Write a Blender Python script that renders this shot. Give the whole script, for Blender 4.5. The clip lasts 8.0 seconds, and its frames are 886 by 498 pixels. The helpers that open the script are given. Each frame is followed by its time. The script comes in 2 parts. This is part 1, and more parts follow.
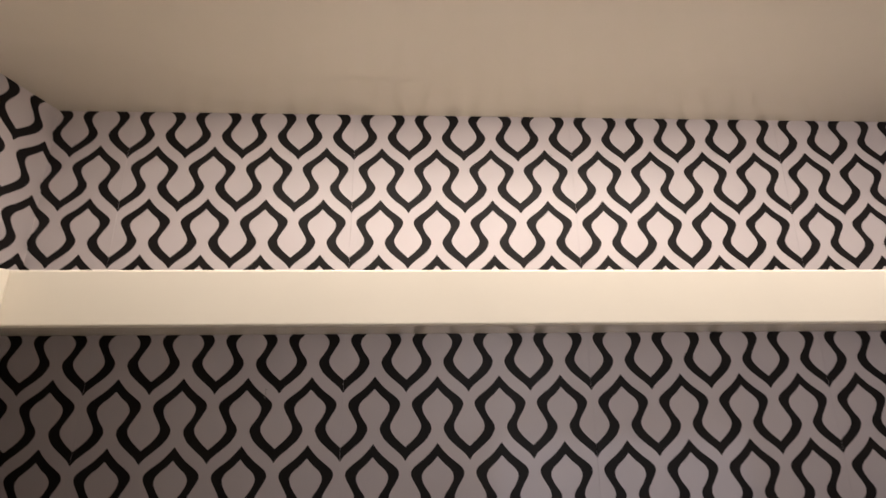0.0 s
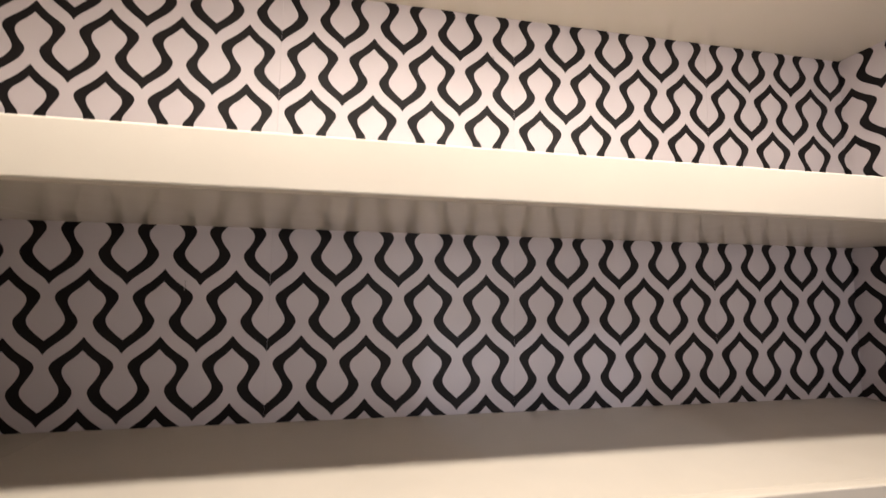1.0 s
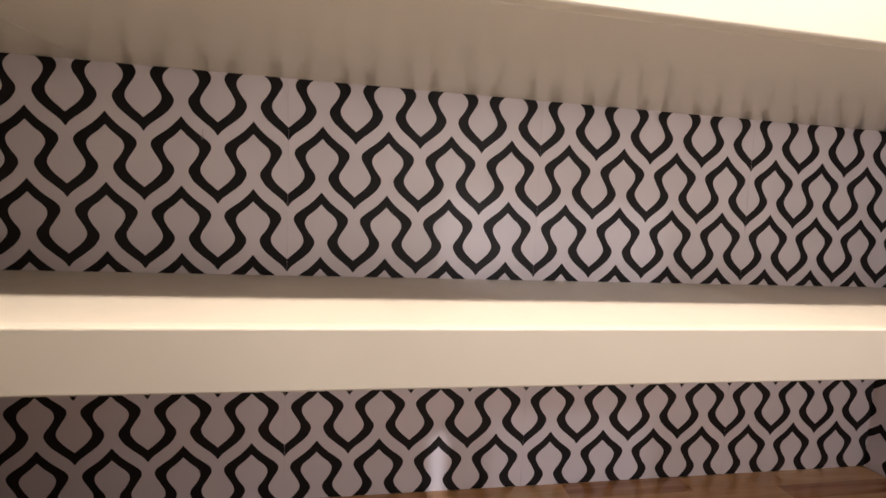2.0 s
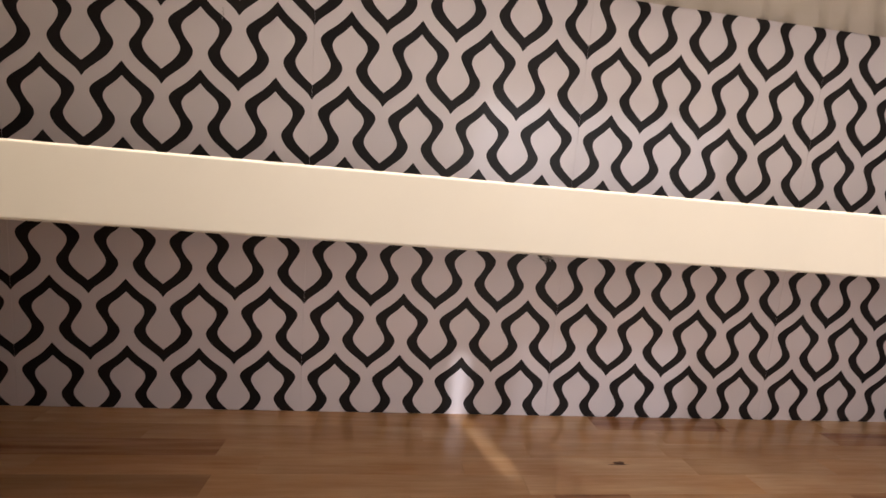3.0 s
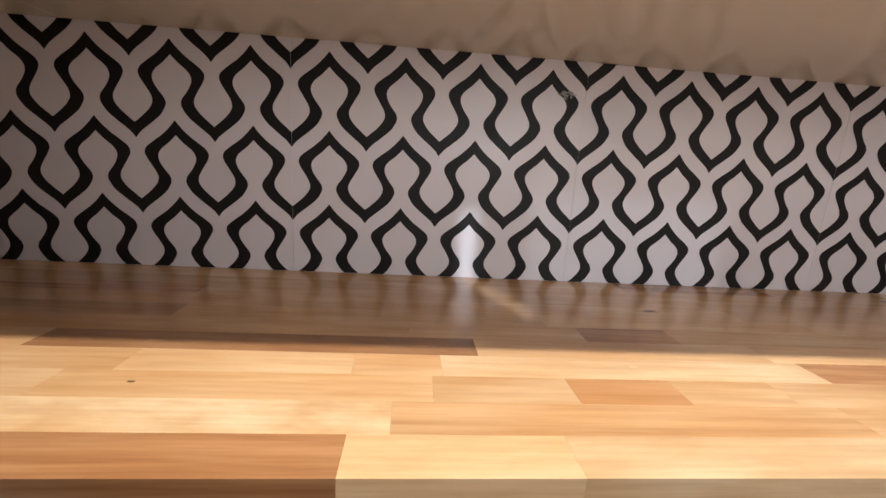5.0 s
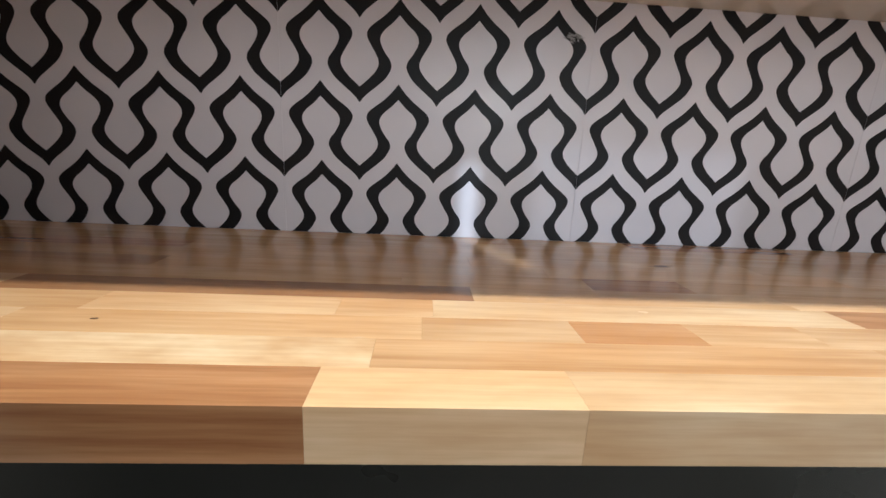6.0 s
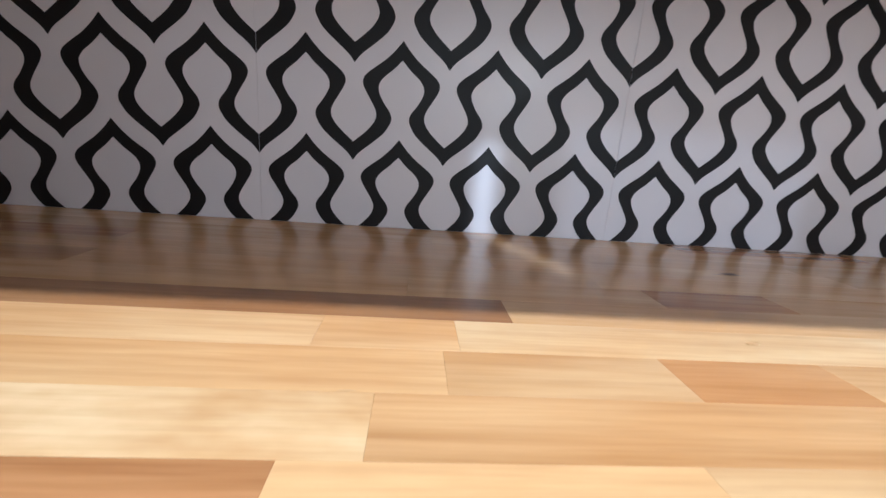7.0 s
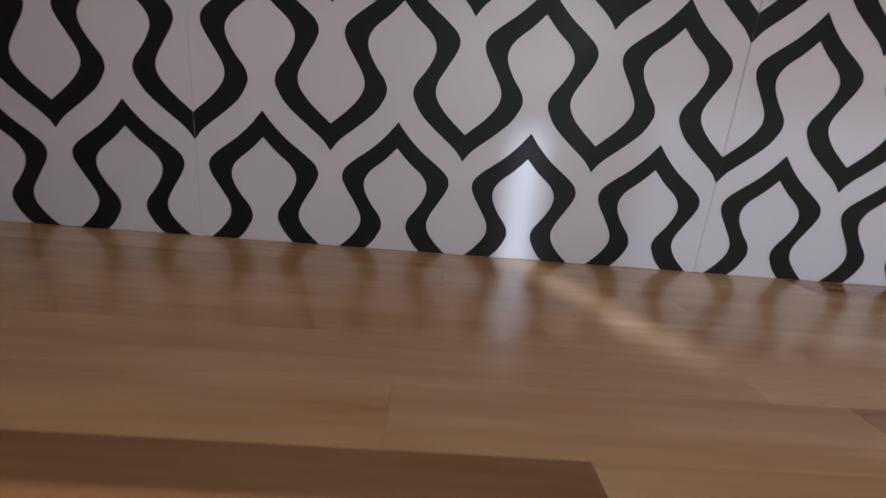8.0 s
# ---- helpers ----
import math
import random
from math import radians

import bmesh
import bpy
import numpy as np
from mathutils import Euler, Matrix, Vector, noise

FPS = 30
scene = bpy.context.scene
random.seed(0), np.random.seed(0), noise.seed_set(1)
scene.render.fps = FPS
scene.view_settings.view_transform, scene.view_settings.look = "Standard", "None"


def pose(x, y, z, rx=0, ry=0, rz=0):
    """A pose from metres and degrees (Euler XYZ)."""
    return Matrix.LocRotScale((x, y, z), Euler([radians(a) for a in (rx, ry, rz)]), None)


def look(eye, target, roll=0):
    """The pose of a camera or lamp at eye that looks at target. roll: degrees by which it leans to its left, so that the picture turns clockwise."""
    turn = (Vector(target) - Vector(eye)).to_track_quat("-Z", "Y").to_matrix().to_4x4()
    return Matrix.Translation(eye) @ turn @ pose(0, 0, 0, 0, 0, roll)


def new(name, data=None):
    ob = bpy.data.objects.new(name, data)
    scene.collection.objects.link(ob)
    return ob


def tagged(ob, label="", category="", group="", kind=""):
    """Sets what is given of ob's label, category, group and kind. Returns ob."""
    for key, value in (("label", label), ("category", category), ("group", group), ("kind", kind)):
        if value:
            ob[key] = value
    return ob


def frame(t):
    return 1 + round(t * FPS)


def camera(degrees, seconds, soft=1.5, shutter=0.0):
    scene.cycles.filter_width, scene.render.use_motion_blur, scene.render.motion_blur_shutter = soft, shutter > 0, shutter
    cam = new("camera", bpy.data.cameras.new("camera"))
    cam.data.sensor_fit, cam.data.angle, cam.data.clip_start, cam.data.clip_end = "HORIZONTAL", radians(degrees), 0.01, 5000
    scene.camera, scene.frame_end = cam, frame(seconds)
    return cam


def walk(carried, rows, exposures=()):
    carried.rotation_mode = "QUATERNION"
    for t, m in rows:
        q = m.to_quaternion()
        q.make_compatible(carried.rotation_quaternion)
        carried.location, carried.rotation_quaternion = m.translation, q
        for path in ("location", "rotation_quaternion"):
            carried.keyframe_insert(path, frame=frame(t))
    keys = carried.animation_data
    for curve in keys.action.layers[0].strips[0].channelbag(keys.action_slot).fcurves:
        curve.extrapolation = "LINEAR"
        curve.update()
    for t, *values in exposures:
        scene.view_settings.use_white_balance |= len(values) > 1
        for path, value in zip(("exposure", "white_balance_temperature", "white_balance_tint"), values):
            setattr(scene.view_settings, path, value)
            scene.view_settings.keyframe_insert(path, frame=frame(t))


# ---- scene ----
cam = camera(94.98, 8.0, soft=1.5, shutter=0.25)
PATH = [
    (0.0, look((-0.1495, -0.8913, 1.7504), (-0.1134, 0.0810, 1.9811), -0.40)),
    (0.3, look((-0.1437, -0.8849, 1.7226), (-0.0642, 0.0927, 1.9175), -0.12)),
    (0.5, look((-0.1379, -0.8835, 1.7123), (-0.0334, 0.0970, 1.8786), -0.26)),
    (0.7, look((-0.1276, -0.8760, 1.6856), (0.0033, 0.1053, 1.8264), -0.27)),
    (1.0, look((-0.1227, -0.8783, 1.6686), (0.0494, 0.1034, 1.7511), 0.76)),
    (1.2, look((-0.1349, -0.8745, 1.6222), (0.0318, 0.1098, 1.6801), 1.70)),
    (1.5, look((-0.1373, -0.8639, 1.5816), (0.0161, 0.1243, 1.5776), 1.94)),
    (1.7, look((-0.1371, -0.8608, 1.5603), (0.0141, 0.1265, 1.5118), 1.89)),
    (2.8, look((-0.1472, -0.8131, 1.3916), (-0.0168, 0.1729, 1.2873), 5.02)),
    (3.0, look((-0.1536, -0.8064, 1.3688), (-0.0368, 0.1783, 1.2402), 4.69)),
    (3.5, look((-0.1382, -0.7867, 1.2926), (-0.0248, 0.1971, 1.1535), 3.28)),
    (4.0, look((-0.1150, -0.7670, 1.2115), (0.0027, 0.2137, 1.0554), 3.19)),
    (4.5, look((-0.1104, -0.7566, 1.1613), (-0.0103, 0.2181, 0.9615), 3.40)),
    (4.7, look((-0.1094, -0.7568, 1.1446), (-0.0183, 0.2186, 0.9436), 3.58)),
    (5.8, look((-0.0951, -0.7485, 1.0749), (-0.0352, 0.2234, 0.8471), 2.83)),
    (6.0, look((-0.0855, -0.7334, 1.0626), (-0.0270, 0.2372, 0.8290), 2.88)),
    (6.5, look((-0.0876, -0.6724, 1.0445), (-0.0175, 0.2941, 0.7977), 3.48)),
    (6.8, look((-0.0967, -0.6340, 1.0375), (-0.0214, 0.3314, 0.7881), 3.88)),
    (7.0, look((-0.1040, -0.6060, 1.0328), (-0.0260, 0.3611, 0.7907), 4.40)),
    (7.3, look((-0.1071, -0.5543, 1.0287), (-0.0437, 0.4116, 0.7778), 4.82)),
    (7.5, look((-0.1086, -0.5161, 1.0259), (-0.0468, 0.4482, 0.7682), 4.91)),
    (7.8, look((-0.1027, -0.4532, 1.0250), (-0.0560, 0.5100, 0.7602), 4.92)),
    (8.0, look((-0.0938, -0.4128, 1.0236), (-0.0538, 0.5533, 0.7688), 4.88)),
]
walk(cam, PATH, [(0.0, -0.38, 6400, 10), (0.5, -0.15, 6350, 10), (1.0, -0.06, 6400, 10), (1.5, 0.12, 6650, 12), (3.0, 0.82, 6750, 9), (4.0, 0.95, 6700, 6), (4.7, 0.94, 6250, 3), (5.8, 0.98, 5500, -5), (7.0, 0.92, 5150, -5), (7.5, 0.8, 5150, -5), (8.0, 0.75, 5350, -3)])

# One repeat of the wallpaper is the unit of the plan: 13 cm.
S = 0.13
COUNTER = 0.91


def up(u):
    """Height in metres of u repeats above the lowest row of pattern tips."""
    return COUNTER + (u + 0.972) * S


LEFT, RIGHT = -7.86 * S, 8.80 * S
CEIL = up(9.69)
REAR = -15.0 * S
SOFFIT = -9.0 * S
TOP = 3.15
HALL = -33.0 * S

# ---- light ----
world = bpy.data.worlds.new("world")
scene.world = world
world.use_nodes = True
world.node_tree.nodes["Background"].inputs["Color"].default_value = (0.5, 0.55, 0.6, 1)
world.node_tree.nodes["Background"].inputs["Strength"].default_value = 0.02


def disc_lamp(name, place, size, watts, colour, target=None):
    data = bpy.data.lights.new(name, "AREA")
    data.shape, data.size, data.energy, data.color = "DISK", size, watts, colour
    ob = new(name, data)
    ob.matrix_world = look(place, target or (place[0], place[1] + 1e-4, place[2] - 1))
    return ob


LAMP_Y = -4.42 * S
LAMP_X = 0.6 * S
TILT = 3
LAMP_LONG, LAMP_WIDE = 1.5, 0.035


def bar_lamp(name, place, long, wide, watts, colour, turn=(0, 0, 0)):
    data = bpy.data.lights.new(name, "AREA")
    data.shape, data.size, data.size_y, data.energy, data.color = "RECTANGLE", long, wide, watts, colour
    ob = new(name, data)
    ob.matrix_world = pose(*place, *turn)
    return ob


FILL0, FILL1, FILL_LOW, FILL_HIGH = 1.0 * S, 5.1 * S, 1.05, 2.1
# The strip light over the worktop, a small cool lamp in the hall beyond the beam mask, and an added fill lamp opposite
# that brightens the shelves.
bar_lamp("strip_lamp", (LAMP_X, LAMP_Y, CEIL - 0.014), LAMP_LONG, LAMP_WIDE, 17.0, (1.0, 0.87, 0.74), (TILT, 0, 0))
disc_lamp("hall_lamp", (10.7 * S, -29.0 * S, up(14.9)), 0.035, 118.0, (0.88, 0.90, 1.0), (2.0 * S, 0, up(2)))
bar_lamp("fill_lamp", ((FILL0 + FILL1) / 2, REAR - 0.02, (FILL_LOW + FILL_HIGH) / 2), FILL1 - FILL0 - 0.08, FILL_HIGH - FILL_LOW - 0.08, 6.9, (1.0, 0.925, 0.93), (90, 0, 0))

# ---- materials ----


def nodes_of(name):
    m = bpy.data.materials.new(name)
    m.use_nodes = True
    t = m.node_tree
    return m, t, t.nodes["Principled BSDF"]


def noise_node(t, scale, detail=4.0, vector=None, rough=0.55):
    n = t.nodes.new("ShaderNodeTexNoise")
    n.inputs["Scale"].default_value, n.inputs["Detail"].default_value, n.inputs["Roughness"].default_value = scale, detail, rough
    if vector:
        t.links.new(vector, n.inputs["Vector"])
    return n.outputs["Fac"]


def ramp(t, fac, stops):
    n = t.nodes.new("ShaderNodeValToRGB")
    e = n.color_ramp.elements
    for k, (at, c) in enumerate(stops):
        s = e[k] if k < 2 else e.new(at)
        s.position, s.color = at, (*c, 1)
    t.links.new(fac, n.inputs["Fac"])
    return n.outputs["Color"]


def mix(t, fac, a, b, how="MIX"):
    n = t.nodes.new("ShaderNodeMix")
    n.data_type, n.blend_type = "RGBA", how
    for v, k in ((fac, 0), (a, 6), (b, 7)):
        if isinstance(v, (int, float)):
            n.inputs[k].default_value = v
        elif isinstance(v, tuple):
            n.inputs[k].default_value = (*v, 1)
        else:
            t.links.new(v, n.inputs[k])
    return n.outputs[2]


def bump(t, bsdf, height, strength, distance=0.001):
    n = t.nodes.new("ShaderNodeBump")
    n.inputs["Strength"].default_value, n.inputs["Distance"].default_value = strength, distance
    t.links.new(height, n.inputs["Height"])
    t.links.new(n.outputs["Normal"], bsdf.inputs["Normal"])


def coords(t, which="Object"):
    return t.nodes.new("ShaderNodeTexCoord").outputs[which]


def stretched(t, vector, scale):
    n = t.nodes.new("ShaderNodeMapping")
    n.inputs["Scale"].default_value = scale
    t.links.new(vector, n.inputs["Vector"])
    return n.outputs["Vector"]


def painted(name, colour, rough, relief=0.15, spread=0.06, shine=0.5, patchy=0.15):
    """Brushed or rolled paint: faint blotches, fine texture, slightly uneven gloss."""
    m, t, b = nodes_of(name)
    v = coords(t)
    low = tuple(c * (1 - spread) for c in colour)
    high = tuple(min(1, c * (1 + spread)) for c in colour)
    t.links.new(ramp(t, noise_node(t, 6, 5, v), [(0.3, low), (0.7, high)]), b.inputs["Base Color"])
    g = ramp(t, noise_node(t, 14, 3, v), [(0.3, (rough * (1 - patchy),) * 3), (0.7, (rough * (1 + patchy),) * 3)])
    t.links.new(g, b.inputs["Roughness"])
    b.inputs["Specular IOR Level"].default_value = shine
    if relief:
        bump(t, b, noise_node(t, 90, 2, v), relief, 0.0002)
    return m


def wood(name, dark, light, rough=0.22, figure=(3.5, 26, 26)):
    """Oiled hardwood with long grain along x, varied stave by stave."""
    m, t, b = nodes_of(name)
    info = t.nodes.new("ShaderNodeObjectInfo").outputs["Random"]
    shift = t.nodes.new("ShaderNodeVectorMath")
    shift.operation = "MULTIPLY_ADD"
    t.links.new(coords(t), shift.inputs[0])
    shift.inputs[1].default_value = (1, 1, 1)
    seed = t.nodes.new("ShaderNodeCombineXYZ")
    for k, f in enumerate((37.0, 11.0, 23.0)):
        by = t.nodes.new("ShaderNodeMath")
        by.operation = "MULTIPLY"
        by.inputs[1].default_value = f
        t.links.new(info, by.inputs[0])
        t.links.new(by.outputs[0], seed.inputs[k])
    t.links.new(seed.outputs[0], shift.inputs[2])
    v = shift.outputs[0]
    broad = noise_node(t, 1.0, 4, stretched(t, v, figure), 0.6)
    fine = noise_node(t, 1.0, 6, stretched(t, v, (7, 150, 150)), 0.6)
    tone = ramp(t, broad, [(0.32, dark), (0.66, light)])
    grain = ramp(t, fine, [(0.34, (0.80, 0.74, 0.68)), (0.60, (1, 1, 1))])
    both = mix(t, 0.6, tone, grain, "MULTIPLY")
    blotch = ramp(t, noise_node(t, 1.0, 3, stretched(t, v, (5, 11, 11)), 0.5), [(0.36, (0.95, 0.83, 0.70)), (0.64, (1.04, 1.05, 1.07))])
    both = mix(t, 0.85, both, blotch, "MULTIPLY")
    vary = ramp(t, info, [(0.0, (0.9, 0.88, 0.85)), (1.0, (1.06, 1.06, 1.06))])
    t.links.new(mix(t, 1.0, both, vary, "MULTIPLY"), b.inputs["Base Color"])
    g = ramp(t, broad, [(0.3, (rough * 0.85,) * 3), (0.7, (rough * 1.2,) * 3)])
    t.links.new(g, b.inputs["Roughness"])
    b.inputs["Specular IOR Level"].default_value = 0.75
    bump(t, b, fine, 0.08, 0.0003)
    return m


PAPER = painted("wallpaper_white", (0.62, 0.567, 0.592), 0.42, 0.10, 0.03, 0.7)
INK = painted("wallpaper_black", (0.011, 0.009, 0.0095), 0.5, 0.10, 0.2, 0.2)
SCUFFED = painted("rubbed_print", (0.27, 0.25, 0.245), 0.6, 0.3, 0.4, 0.3)
KNOT = painted("knot", (0.12, 0.06, 0.032), 0.5, 0.2, 0.4, 0.2)
PALE_KNOT = painted("pale_knot", (0.53, 0.32, 0.16), 0.35, 0.2, 0.2, 0.5)
SHELF_PAINT = painted("shelf_paint", (0.68, 0.625, 0.54), 0.235, 0.0, 0.02, 1.0, 0.05)
TOP_PAINT = painted("shelf_top_paint", (0.68, 0.625, 0.545), 0.4, 0.0, 0.03, 0.6)
EDGE_PAINT = painted("edge_paint", (0.70, 0.645, 0.56), 0.5, 0.12, 0.025, 0.35)
CEILING_PAINT = painted("ceiling_paint", (0.66, 0.61, 0.53), 0.14, 0.0, 0.012, 1.0, 0.03)
WALL_PAINT = painted("wall_paint", (0.66, 0.63, 0.61), 0.7, 0.3, 0.03)
BLOCKER_PAINT = painted("blocker_wall_paint", (0.06, 0.055, 0.05), 0.7, 0.3, 0.08)
DARK_PAINT = painted("dark_cabinet_paint", (0.022, 0.021, 0.018), 0.3, 0.2, 0.15)
FLOOR_TILE = painted("floor_finish", (0.10, 0.085, 0.07), 0.4, 0.2, 0.15)
METAL = painted("trim_white_metal", (0.8, 0.8, 0.78), 0.4, 0.05, 0.02)
MAPLE = wood("stave_maple", (0.57, 0.35, 0.18), (0.69, 0.47, 0.28))
TAN = wood("stave_tan", (0.51, 0.295, 0.14), (0.64, 0.42, 0.235))
ORANGE = wood("stave_orange", (0.51, 0.27, 0.12), (0.60, 0.345, 0.17))
FIGURED = wood("stave_figured_maple", (0.58, 0.37, 0.195), (0.76, 0.58, 0.39), figure=(9, 17, 17))
STRIPED = wood("stave_striped", (0.45, 0.25, 0.115), (0.67, 0.45, 0.26), figure=(1.6, 40, 40))
PALE = wood("stave_pale_maple", (0.62, 0.42, 0.24), (0.74, 0.55, 0.36), figure=(5, 14, 14))
HONEY = wood("stave_honey", (0.54, 0.325, 0.16), (0.66, 0.44, 0.25))
DUSKY = wood("stave_dusky", (0.35, 0.205, 0.105), (0.49, 0.30, 0.16))
BROWN = wood("stave_brown", (0.31, 0.15, 0.068), (0.55, 0.315, 0.17), figure=(3.0, 60, 60))
WALNUT = wood("stave_walnut", (0.27, 0.132, 0.062), (0.39, 0.21, 0.105))

# Lets only part of the hall lamp's beam through the added mask.
TINTED, tt, tb = nodes_of("beam_dimmer")
clear = tt.nodes.new("ShaderNodeBsdfTransparent")
clear.inputs["Color"].default_value = (0.36, 0.37, 0.38, 1)
tt.links.new(clear.outputs[0], tt.nodes["Material Output"].inputs["Surface"])

glow, gt, gb = nodes_of("lamp_glow")
gb.inputs["Emission Color"].default_value = (1.0, 0.85, 0.65, 1)
gb.inputs["Emission Strength"].default_value = 0.2
pale, pt, pb = nodes_of("fill_glow")
pb.inputs["Emission Color"].default_value = (0.90, 0.93, 1.0, 1)
pb.inputs["Emission Strength"].default_value = 0.2

# ---- mesh helpers ----


def mesh_object(name, bm, material, parent=None, label="", smooth=False):
    data = bpy.data.meshes.new(name)
    bm.to_mesh(data)
    bm.free()
    data.materials.append(material)
    if smooth:
        for p in data.polygons:
            p.use_smooth = True
    ob = new(name, data)
    if parent:
        ob.parent = parent
    if label:
        tagged(ob, label)
    return ob


part = mesh_object


def box(a, b, bevel=0.0, segments=2):
    bm = bmesh.new()
    bmesh.ops.create_cube(bm, size=1)
    for v in bm.verts:
        v.co = Vector([(a[k] + b[k]) / 2 + v.co[k] * (b[k] - a[k]) for k in range(3)])
    if bevel:
        bmesh.ops.bevel(bm, geom=bm.edges[:], offset=bevel, segments=segments, profile=0.5, affect="EDGES", clamp_overlap=True)
    return bm


def prism(outline, z0, z1, bevel=0.0, segments=3):
    bm = bmesh.new()
    face = bm.faces.new([bm.verts.new((x, y, z0)) for x, y in outline])
    got = bmesh.ops.extrude_face_region(bm, geom=[face])
    for v in got["geom"]:
        if isinstance(v, bmesh.types.BMVert):
            v.co.z = z1
    bmesh.ops.recalc_face_normals(bm, faces=bm.faces[:])
    if bevel:
        bmesh.ops.bevel(bm, geom=bm.edges[:], offset=bevel, segments=segments, profile=0.5, affect="EDGES", clamp_overlap=True)
    return bm


# ---- setting ----
wall_back = tagged(mesh_object("wall_back", box((LEFT - 0.1, 0.002, 0), (RIGHT + 0.1, 0.12, CEIL)), WALL_PAINT),
                   "plain painted wall behind black and white wallpaper", "wall", kind="structure")
wall_left = tagged(mesh_object("wall_left", box((LEFT - 0.1, REAR, 0), (LEFT - 0.002, 0.0, TOP)), WALL_PAINT),
                   "painted side wall with patterned paper at the shelves", "wall", kind="structure")
wall_right = tagged(mesh_object("wall_right", box((RIGHT + 0.002, REAR, 0), (RIGHT + 0.1, 0.0, TOP)), WALL_PAINT),
                    "painted side wall with patterned paper at the shelves", "wall", kind="structure")
# Edges of the added mask that shapes the hall lamp's beam.
GAP0, SHEET0, SHEET1 = 5.48 * S, 5.99 * S, 7.60 * S
GAP1, GAP2, BAR0, BAR1, MASK_TOP = up(6.82), up(7.86), up(8.02), up(8.45), up(9.95)
for x0, x1, z0, z1 in ((LEFT - 0.1, FILL0, 0, TOP), (FILL1, GAP0, 0, TOP), (FILL0, FILL1, 0, FILL_LOW), (FILL0, FILL1, FILL_HIGH, TOP)):
    tagged(mesh_object("wall_rear", box((x0, REAR - 0.1, z0), (x1, REAR, z1)), WALL_PAINT), "plain painted wall opposite the shelves", "wall", kind="structure")
# Added fill: glowing pane and frame opposite the shelves, where no window is known.
window = tagged(mesh_object("fill_pane_1", box((FILL0 + 0.001, REAR - 0.09, FILL_LOW + 0.001), (FILL1 - 0.001, REAR - 0.085, FILL_HIGH - 0.001)), pale), "added glowing pane that brightens the shelves from the wall opposite", "window", kind="structure")
for x0, x1, z0, z1 in ((FILL0, FILL0 + 0.04, FILL_LOW, FILL_HIGH), (FILL1 - 0.04, FILL1, FILL_LOW, FILL_HIGH), (FILL0 + 0.04, FILL1 - 0.04, FILL_LOW, FILL_LOW + 0.04), (FILL0 + 0.04, FILL1 - 0.04, FILL_HIGH - 0.04, FILL_HIGH)):
    part("fill_frame", box((x0 + 0.0005, REAR - 0.08, z0 + 0.0005), (x1 - 0.0005, REAR - 0.04, z1 - 0.0005), 0.002), METAL, window)
# Walls added around the mask; their edges cut the hall beam.
tagged(mesh_object("wall_over_mask", box((GAP0, REAR - 0.1, MASK_TOP), (RIGHT + 0.1, REAR, TOP)), WALL_PAINT), "added plain wall that cuts off the top of the hall lamp's beam", "wall", kind="structure")
tagged(mesh_object("wall_by_mask", box((SHEET1, REAR - 0.1, 0), (RIGHT + 0.1, REAR, MASK_TOP)), WALL_PAINT), "added plain wall that edges the hall lamp's beam", "wall", kind="structure")
# Unseen mask added to shape the hall lamp's beam: a post with a dimming sheet, a small clear gap beside its top corner
# and a second dimming sheet over its head bar.
tagged(mesh_object("mask_under_gap", box((GAP0, REAR - 0.1, 0), (5.685 * S, REAR, GAP1)), WALL_PAINT), "added plain wall that edges the hall lamp's beam", "wall", kind="structure")
tagged(mesh_object("mask_bar", box((GAP0, REAR - 0.04, BAR0), (SHEET1, REAR, BAR1), 0.001, 1), METAL), "added bar that keeps the hall beam off the lower shelf edge", "trim", kind="structure")
tagged(mesh_object("mask_block", box((GAP0, REAR - 0.04, GAP2), (5.685 * S, REAR, BAR0), 0.001, 1), METAL), "added block that ends the hall beam's streak", "trim", kind="structure")
door = tagged(mesh_object("beam_mask_1", box((5.686 * S, REAR - 0.04, 0.005), (SHEET0, REAR - 0.004, BAR0 - 0.001), 0.002), METAL),
              "added white post that splits the hall lamp's beam", "door", kind="structure")
part("mask_rail", box((SHEET0, REAR - 0.04, 0.005), (SHEET1 - 0.003, REAR - 0.004, 0.25), 0.002), METAL, door)
part("pane", box((SHEET0, REAR - 0.026, 0.25), (SHEET1 - 0.003, REAR - 0.02, BAR0 - 0.001)), TINTED, door, "added sheet that dims the hall beam")
tagged(mesh_object("mask_top_sheet", box((GAP0, REAR - 0.026, BAR1 + 0.001), (SHEET1 - 0.003, REAR - 0.02, MASK_TOP - 0.001)), TINTED), "added sheet that dims the hall beam over the bar", "window", kind="structure")
# Unseen dark wall, added to keep fill light off the left of the shelves.
tagged(mesh_object("blocker_wall", box((LEFT - 0.001, -9.6 * S, 0), (-0.3 * S, -9.02 * S, TOP)), BLOCKER_PAINT), "added dark wall that shades the left of the shelves", "wall", kind="structure")
tagged(mesh_object("wall_hall", box((LEFT - 0.1, HALL - 0.1, 0), (16 * S, HALL, TOP)), WALL_PAINT), "plain painted hall wall", "wall", kind="structure")
tagged(mesh_object("wall_hall_left", box((LEFT - 0.2, HALL, 0), (LEFT - 0.1, REAR - 0.1, TOP)), WALL_PAINT), "plain painted hall wall", "wall", kind="structure")
tagged(mesh_object("wall_hall_right", box((16 * S, HALL, 0), (16 * S + 0.1, REAR, TOP)), WALL_PAINT), "plain painted hall wall", "wall", kind="structure")
tagged(mesh_object("wall_hall_front", box((RIGHT + 0.1, REAR - 0.1, 0), (16 * S, REAR, TOP)), WALL_PAINT), "plain painted hall wall", "wall", kind="structure")
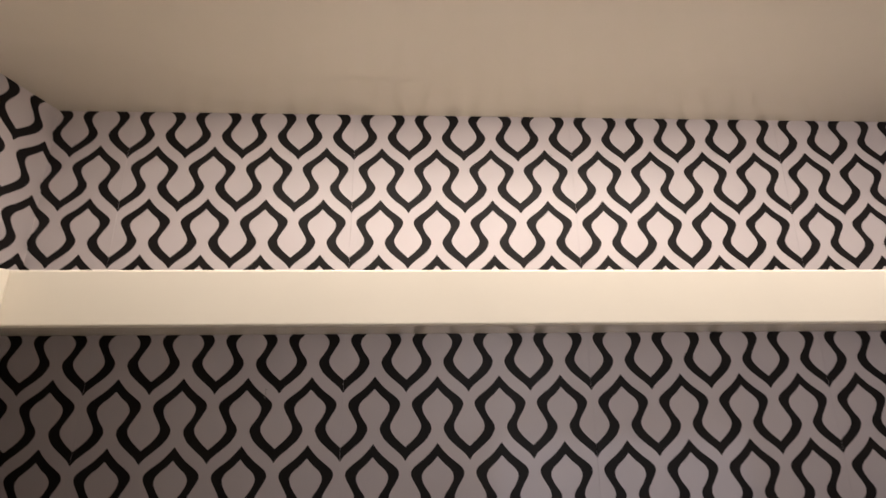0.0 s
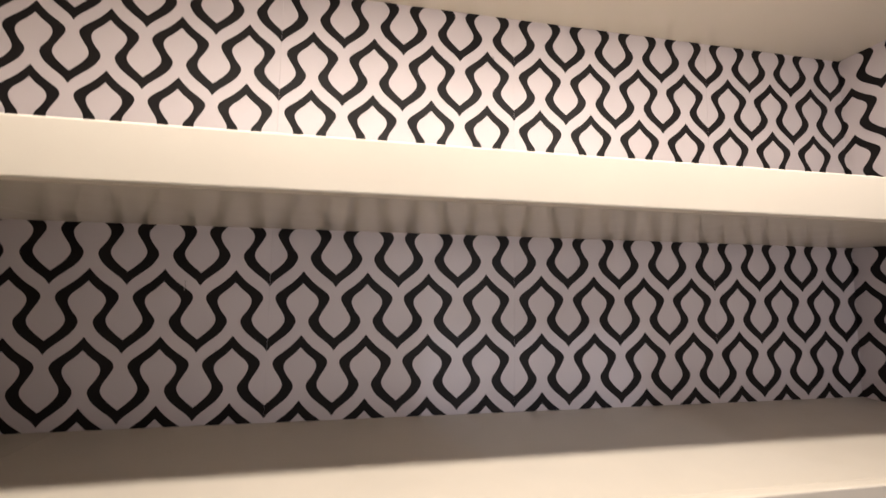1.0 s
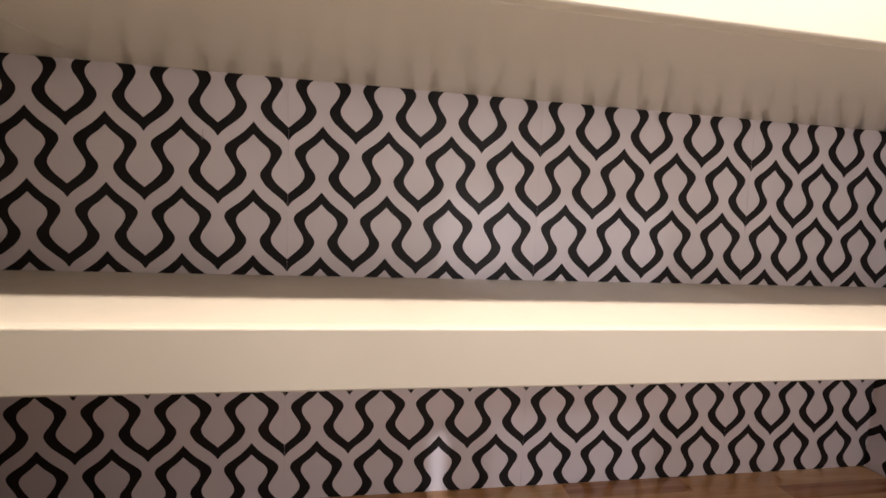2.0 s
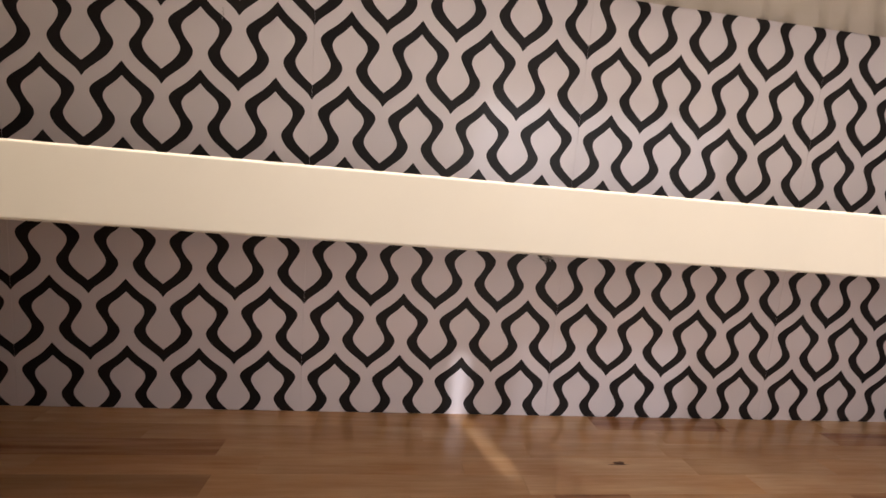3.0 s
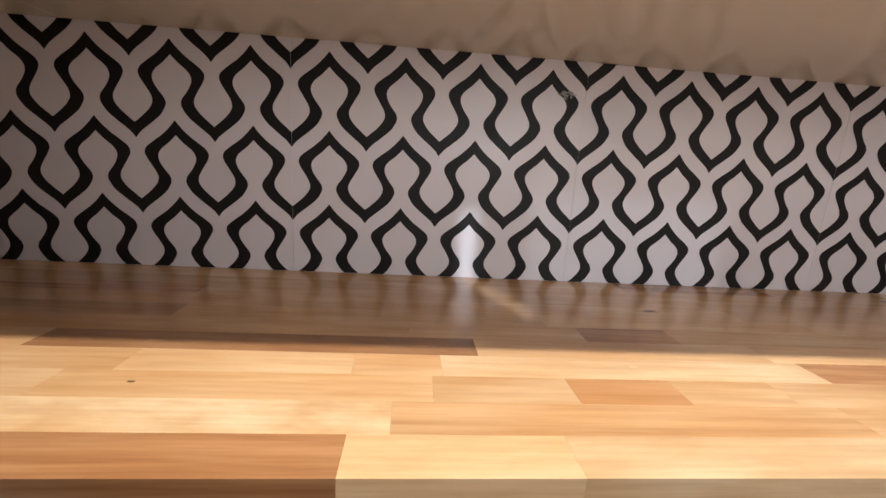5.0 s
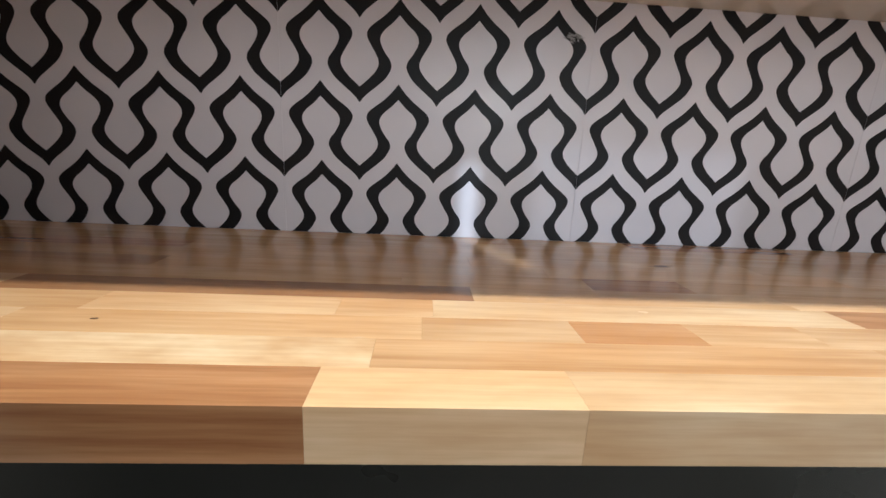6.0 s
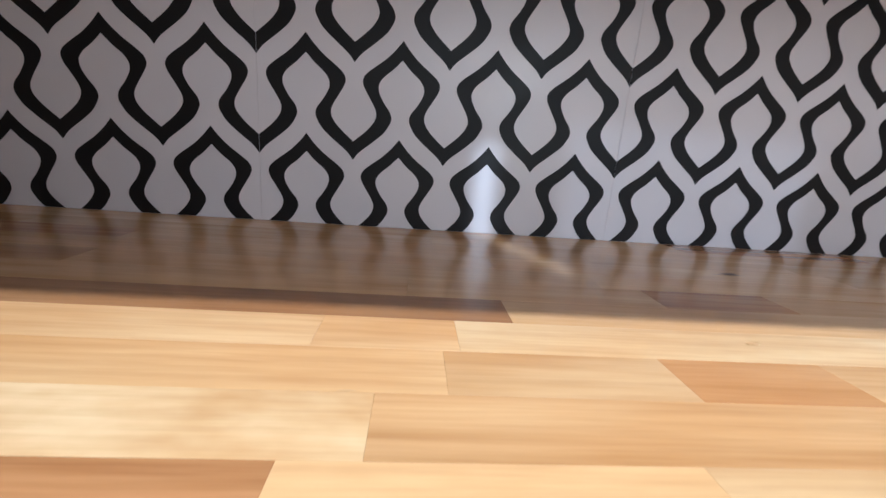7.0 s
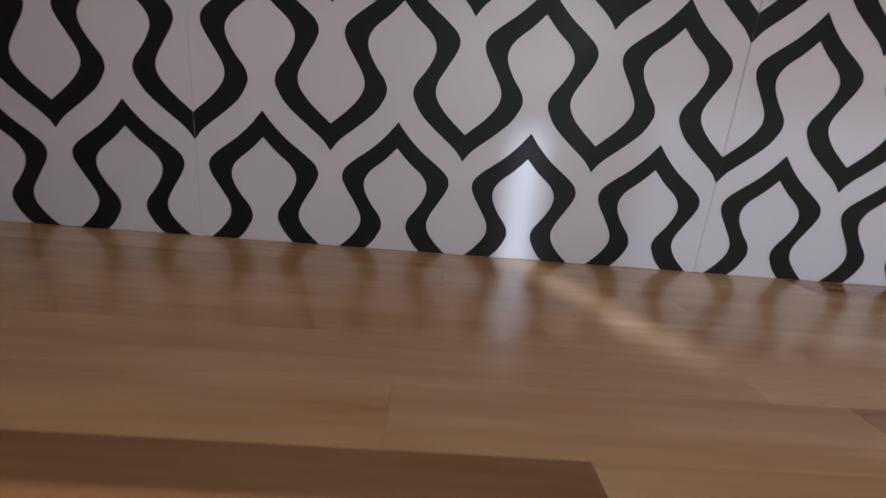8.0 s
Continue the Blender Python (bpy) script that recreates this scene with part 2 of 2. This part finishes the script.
tagged(mesh_object("ceiling_hall", box((LEFT - 0.2, HALL - 0.1, TOP), (16 * S + 0.1, SOFFIT, TOP + 0.1)), WALL_PAINT), "plain painted higher ceiling of the hall", "ceiling", kind="structure")
tagged(mesh_object("floor", box((LEFT - 0.2, HALL - 0.1, -0.1), (16 * S + 0.1, 0.12, 0.0)), FLOOR_TILE),
       "dark plain floor", "floor", kind="structure")
tagged(mesh_object("ceiling", box((LEFT - 0.1, SOFFIT, CEIL), (RIGHT + 0.1, 0.12, TOP + 0.1)), CEILING_PAINT),
       "cream satin painted ceiling above the shelves", "ceiling", kind="structure")

# ---- wallpaper: panels four repeats wide, each with its printed lines ----
OUTER = [(0, 0.015), (.08, -.084), (.185, -.186), (.306, -.277), (.387, -.349), (.410, -.418), (.386, -.489), (.332, -.578), (.275, -.678), (.260, -.75), (.284, -.822), (.361, -.916), (.5, -1.037)]
INNER = [(0, -.176), (.094, -.274), (.191, -.356), (.238, -.433), (.234, -.514), (.18, -.616), (.114, -.704), (.095, -.779), (.121, -.849), (.177, -.932), (.291, -1.034), (.432, -1.149), (.5, -1.235)]


def smooth_line(points, steps=3):
    p = [Vector(q) for q in points]
    p = [2 * p[0] - p[1]] + p + [2 * p[-1] - p[-2]]
    out = []
    for a, b, c, d in zip(p, p[1:], p[2:], p[3:]):
        for k in range(steps):
            u = k / steps
            out.append(0.5 * (2 * b + (c - a) * u + (2 * a - 5 * b + 4 * c - d) * u * u + (3 * b - a - 3 * c + d) * u ** 3))
    return out + [p[-2]]


EDGE_A, EDGE_B = smooth_line(OUTER), smooth_line(INNER)


def printed_lines(x0, x1, z0, z1):
    """The wavy lines between x0 and x1, z0 and z1 (in repeats), flat in the xz plane in metres."""
    verts, faces = [], []
    for col in range(math.floor(x0) - 1, math.ceil(x1) + 2):
        for row in range(math.floor(z0) - 1, math.ceil(z1) + 3):
            for side in (1, -1):
                first = len(verts)
                for a, b in zip(EDGE_A, EDGE_B):
                    verts.append(((col + side * a.x) * S, 0, up(row + a.y)))
                    verts.append(((col + side * b.x) * S, 0, up(row + b.y)))
                for k in range(len(EDGE_A) - 1):
                    q = first + 2 * k
                    faces.append((q, q + 1, q + 3, q + 2) if side == 1 else (q, q + 2, q + 3, q + 1))
    data = bpy.data.meshes.new("lines")
    data.from_pydata(verts, [], faces)
    bm = bmesh.new()
    bm.from_mesh(data)
    bpy.data.meshes.remove(data)
    for co, no in (((x0 * S, 0, 0), (-1, 0, 0)), ((x1 * S, 0, 0), (1, 0, 0)), ((0, 0, up(z0)), (0, 0, -1)), ((0, 0, up(z1)), (0, 0, 1))):
        bmesh.ops.bisect_plane(bm, geom=bm.verts[:] + bm.edges[:] + bm.faces[:], plane_co=co, plane_no=no, clear_outer=True)
    return bm


def paper_panel(x0, x1, wall, place):
    """A strip of wallpaper; place turns the flat strip onto its wall."""
    gap = 0.00012
    sheet = box((x0 * S + gap, -0.001, COUNTER + 0.0001), (x1 * S - gap, 0.001, CEIL - 0.0001), 0.0003, 1)
    bmesh.ops.transform(sheet, matrix=place, verts=sheet.verts[:])
    ob = part("wallpaper_panel", sheet, PAPER, wall)
    lines = printed_lines(x0 + 0.0012, x1 - 0.0012, -0.972 + 0.002, 9.69 - 0.002)
    bmesh.ops.translate(lines, vec=(0, -0.0013, 0), verts=lines.verts[:])
    bmesh.ops.transform(lines, matrix=place, verts=lines.verts[:])
    part("printed_lines", lines, INK, ob, "black wavy ogee lines printed on white paper")
    return ob


def scuff(x, z, size, flecks, panel, seed):
    """A rubbed spot: pale torn flecks and slivers where the print has come away."""
    r = random.Random(seed)
    bm = bmesh.new()
    for k in range(flecks):
        u, v = r.gauss(0, size[0] * 0.42), r.gauss(0, size[1] * 0.42)
        a, w, h = r.uniform(-0.9, 0.3), r.uniform(0.2, 0.55) * size[0], r.uniform(0.06, 0.2) * size[1]
        ring_points = []
        for q in range(9):
            t = 2 * math.pi * q / 9
            px, pz = math.cos(t) * w * r.uniform(0.6, 1.1), math.sin(t) * h * r.uniform(0.6, 1.1)
            ring_points.append(bm.verts.new(((x + u + px * math.cos(a) - pz * math.sin(a)) * S, -0.0016 - k * 0.00001, up(z + v + px * math.sin(a) + pz * math.cos(a)))))
        bm.faces.new(ring_points)
    bmesh.ops.recalc_face_normals(bm, faces=bm.faces[:])
    for f in bm.faces:
        if f.normal.y > 0:
            f.normal_flip()
    return part("scuff", bm, SCUFFED, panel, "grey rubbed spot in the print")


SEAMS = [-7.86, -6.5, -2.5, 1.5, 5.5, 8.80]
panels = []
for a, b in zip(SEAMS, SEAMS[1:]):
    panels.append(paper_panel(a, b, wall_back, Matrix.Identity(4)))
scuff(1.22, 1.70, (0.10, 0.06), 26, panels[2], 3)
scuff(-3.71, 4.77, (0.018, 0.12), 5, panels[1], 5)
scuff(1.09, 8.90, (0.06, 0.025), 6, panels[2], 8)
paper_panel(-11.86, -7.86, wall_left, Matrix.Translation((LEFT, 0, 0)) @ Matrix.Rotation(radians(90), 4, "Z") @ Matrix.Translation((-LEFT, 0, 0)))
paper_panel(8.80, 12.80, wall_right, Matrix.Translation((RIGHT, 0, 0)) @ Matrix.Rotation(radians(-90), 4, "Z") @ Matrix.Translation((-RIGHT, 0, 0)))

# ---- shelves: thick white boards that turn the corner along the side wall ----
INSIDE = -5.10 * S


def corner_shelf(z0, z1, front, label):
    """A board with a deep front edge, and a second arm along the side wall."""
    w, e = 0.002, 0.018
    thing = new("wall_shelf")
    thing.location = (0, 0, z0)
    h = z1 - z0
    board = part("board", box((INSIDE - 0.019, front + e, 0), (RIGHT - w, -w, h), 0.0012), SHELF_PAINT, thing)
    part("front_edge", box((INSIDE - e, front, 0), (RIGHT - w, front + e + 0.0005, h + 0.0004), 0.0028, 3), EDGE_PAINT, thing)
    side = part("side_board", box((LEFT + w, -9 * S, 0), (INSIDE - 0.019, -w, h), 0.0012), SHELF_PAINT, thing)
    for ob in (board, side):
        ob.data.materials.append(TOP_PAINT)
        for p in ob.data.polygons:
            p.material_index = 1 if p.normal.z > 0.5 else 0
    part("side_edge", box((INSIDE - e - 0.0005, -9 * S, 0), (INSIDE, front - 0.0002, h + 0.0004), 0.0028, 3), EDGE_PAINT, thing)
    return tagged(thing, label, "shelf", group="wall shelves")


corner_shelf(up(5.68), up(6.215), -2.92 * S, "thick cream-white painted upper shelf fixed to patterned wall")
corner_shelf(up(2.14), up(2.705), -3.0 * S, "thick cream-white painted lower shelf above the wooden worktop")

# ---- strip light on the ceiling ----


def strip_light(place, long, wide, tilt, label):
    """A wedge-shaped housing under the ceiling, its diffuser tilted towards the wall."""
    thing = new("strip_light")
    thing.location = place
    a, b = long / 2 + 0.006, wide / 2 + 0.008
    low = 2 * b * math.tan(radians(tilt)) + 0.008
    bm = prism([(-b, -0.0005), (b, -0.0005), (b, -0.008), (-b, -low)], -a, a, 0.001, 1)
    bmesh.ops.transform(bm, matrix=Matrix(((0, 0, 1, 0), (1, 0, 0, 0), (0, 1, 0, 0), (0, 0, 0, 1))), verts=bm.verts[:])
    part("housing", bm, METAL, thing, "white metal housing")
    pane = box((-long / 2, -wide / 2, -0.0025), (long / 2, wide / 2, 0), 0.0006, 1)
    bmesh.ops.transform(pane, matrix=Matrix.Translation((0, 0.0008, -(low + 0.008) / 2)) @ Matrix.Rotation(radians(tilt), 4, "X"), verts=pane.verts[:])
    part("diffuser", pane, glow, thing, "glowing diffuser")
    return tagged(thing, label, "lamp")


strip_light((LAMP_X, LAMP_Y, CEIL), LAMP_LONG, LAMP_WIDE, TILT, "slim white strip light fixed under cream ceiling")

# ---- base cabinet and worktop ----
THICK = 0.315 * S
DEPTH = 3.965 * S
base = new("base_cabinet")
base.location = ((LEFT + RIGHT) / 2, -DEPTH / 2, 0)
half = (RIGHT - LEFT) / 2 - 0.003
part("carcass", box((-half, -DEPTH / 2 + 0.03, 0.1), (half, DEPTH / 2 - 0.003, COUNTER - THICK - 0.001), 0.002), DARK_PAINT, base)
part("plinth", box((-half, -DEPTH / 2 + 0.09, 0.0), (half, DEPTH / 2 - 0.003, 0.0995)), DARK_PAINT, base)
tagged(base, "charcoal painted base cabinet under wooden worktop", "cabinet")

worktop = new("worktop")
worktop.location = (0, 0, COUNTER)
tagged(worktop, "butcher-block worktop of mixed maple and walnut staves", "worktop")
# Lines between the rows of staves, and along each row, from the front edge to the wall, where a stave begins and its wood.
ROWS = [-3.965 + 0.356 * k for k in range(11)] + [-0.0085]
STAVES = [
    [(-5.6, BROWN), (-1.17, PALE), (0.19, PALE), (2.9, TAN), (4.6, MAPLE)],
    [(-4.9, FIGURED), (-0.91, STRIPED), (2.45, MAPLE), (5.5, TAN)],
    [(-6.1, MAPLE), (-3.33, HONEY), (-0.62, MAPLE), (0.455, ORANGE), (1.32, TAN), (2.2, MAPLE), (4.2, MAPLE)],
    [(-5.2, TAN), (-3.0, MAPLE), (-1.25, MAPLE), (-0.535, PALE), (2.82, BROWN), (5.0, TAN)],
    [(-6.4, MAPLE), (-3.95, WALNUT), (-0.193, MAPLE), (2.62, MAPLE), (5.2, TAN)],
    [(-6.9, TAN), (-4.6, TAN), (-0.81, TAN), (0.96, BROWN), (1.95, TAN), (5.1, BROWN)],
    [(-6.2, DUSKY), (-3.19, TAN), (0.66, TAN), (3.9, MAPLE)],
    [(-5.3, TAN), (-2.7, TAN), (-0.1, TAN), (3.2, TAN), (5.4, MAPLE)],
    [(-6.6, BROWN), (-3.3, TAN), (0.9, TAN), (3.0, TAN), (5.9, TAN)],
    [(-4.4, TAN), (-0.6, TAN), (3.2, TAN), (6.3, BROWN)],
    [(-6.0, MAPLE), (-2.2, TAN), (2.26, BROWN), (4.6, TAN), (6.6, MAPLE)],
]
for k, joints in enumerate(STAVES):
    y0, y1 = ROWS[k] * S, ROWS[k + 1] * S
    starts = [(LEFT / S + 0.02, TAN)] + joints
    ends = [x for x, _ in joints] + [RIGHT / S - 0.02]
    for (a, mat), b in zip(starts, ends):
        bm = box((a * S + 0.00003, y0 + 0.00003, -THICK), (b * S - 0.00003, y1 - 0.00003, 0), 0.00015, 1)
        if k == 0:
            rim = [e for e in bm.edges if all(v.co.y < y0 + 0.0004 and v.co.z > -0.0004 for v in e.verts) and e.calc_length() > 0.01]
            bmesh.ops.bevel(bm, geom=rim, offset=0.0028, segments=3, profile=0.5, affect="EDGES", clamp_overlap=True)
        part("stave", bm, mat, worktop)


def knot(x, y, long, wide, seed, material=KNOT, label="small dark knot"):
    """A small dark knot, slightly proud of its stave."""
    r = random.Random(seed)
    bm = bmesh.new()
    bm.faces.new([bm.verts.new(((x + math.cos(t) * long * r.uniform(0.7, 1.1)) * S, (y + math.sin(t) * wide * r.uniform(0.6, 1.2)) * S, 0.0002))
                  for t in [2 * math.pi * q / 14 for q in range(14)]])
    return part("knot", bm, material, worktop, label)


knot(2.16, -1.225, 0.10, 0.035, 1)
knot(2.13, -1.26, 0.16, 0.012, 2)
knot(-2.76, -3.06, 0.03, 0.015, 3)
knot(-1.02, -3.245, 0.05, 0.009, 4, PALE_KNOT, "pale knot")
knot(1.15, -2.68, 0.05, 0.022, 8, PALE_KNOT, "pale knot")
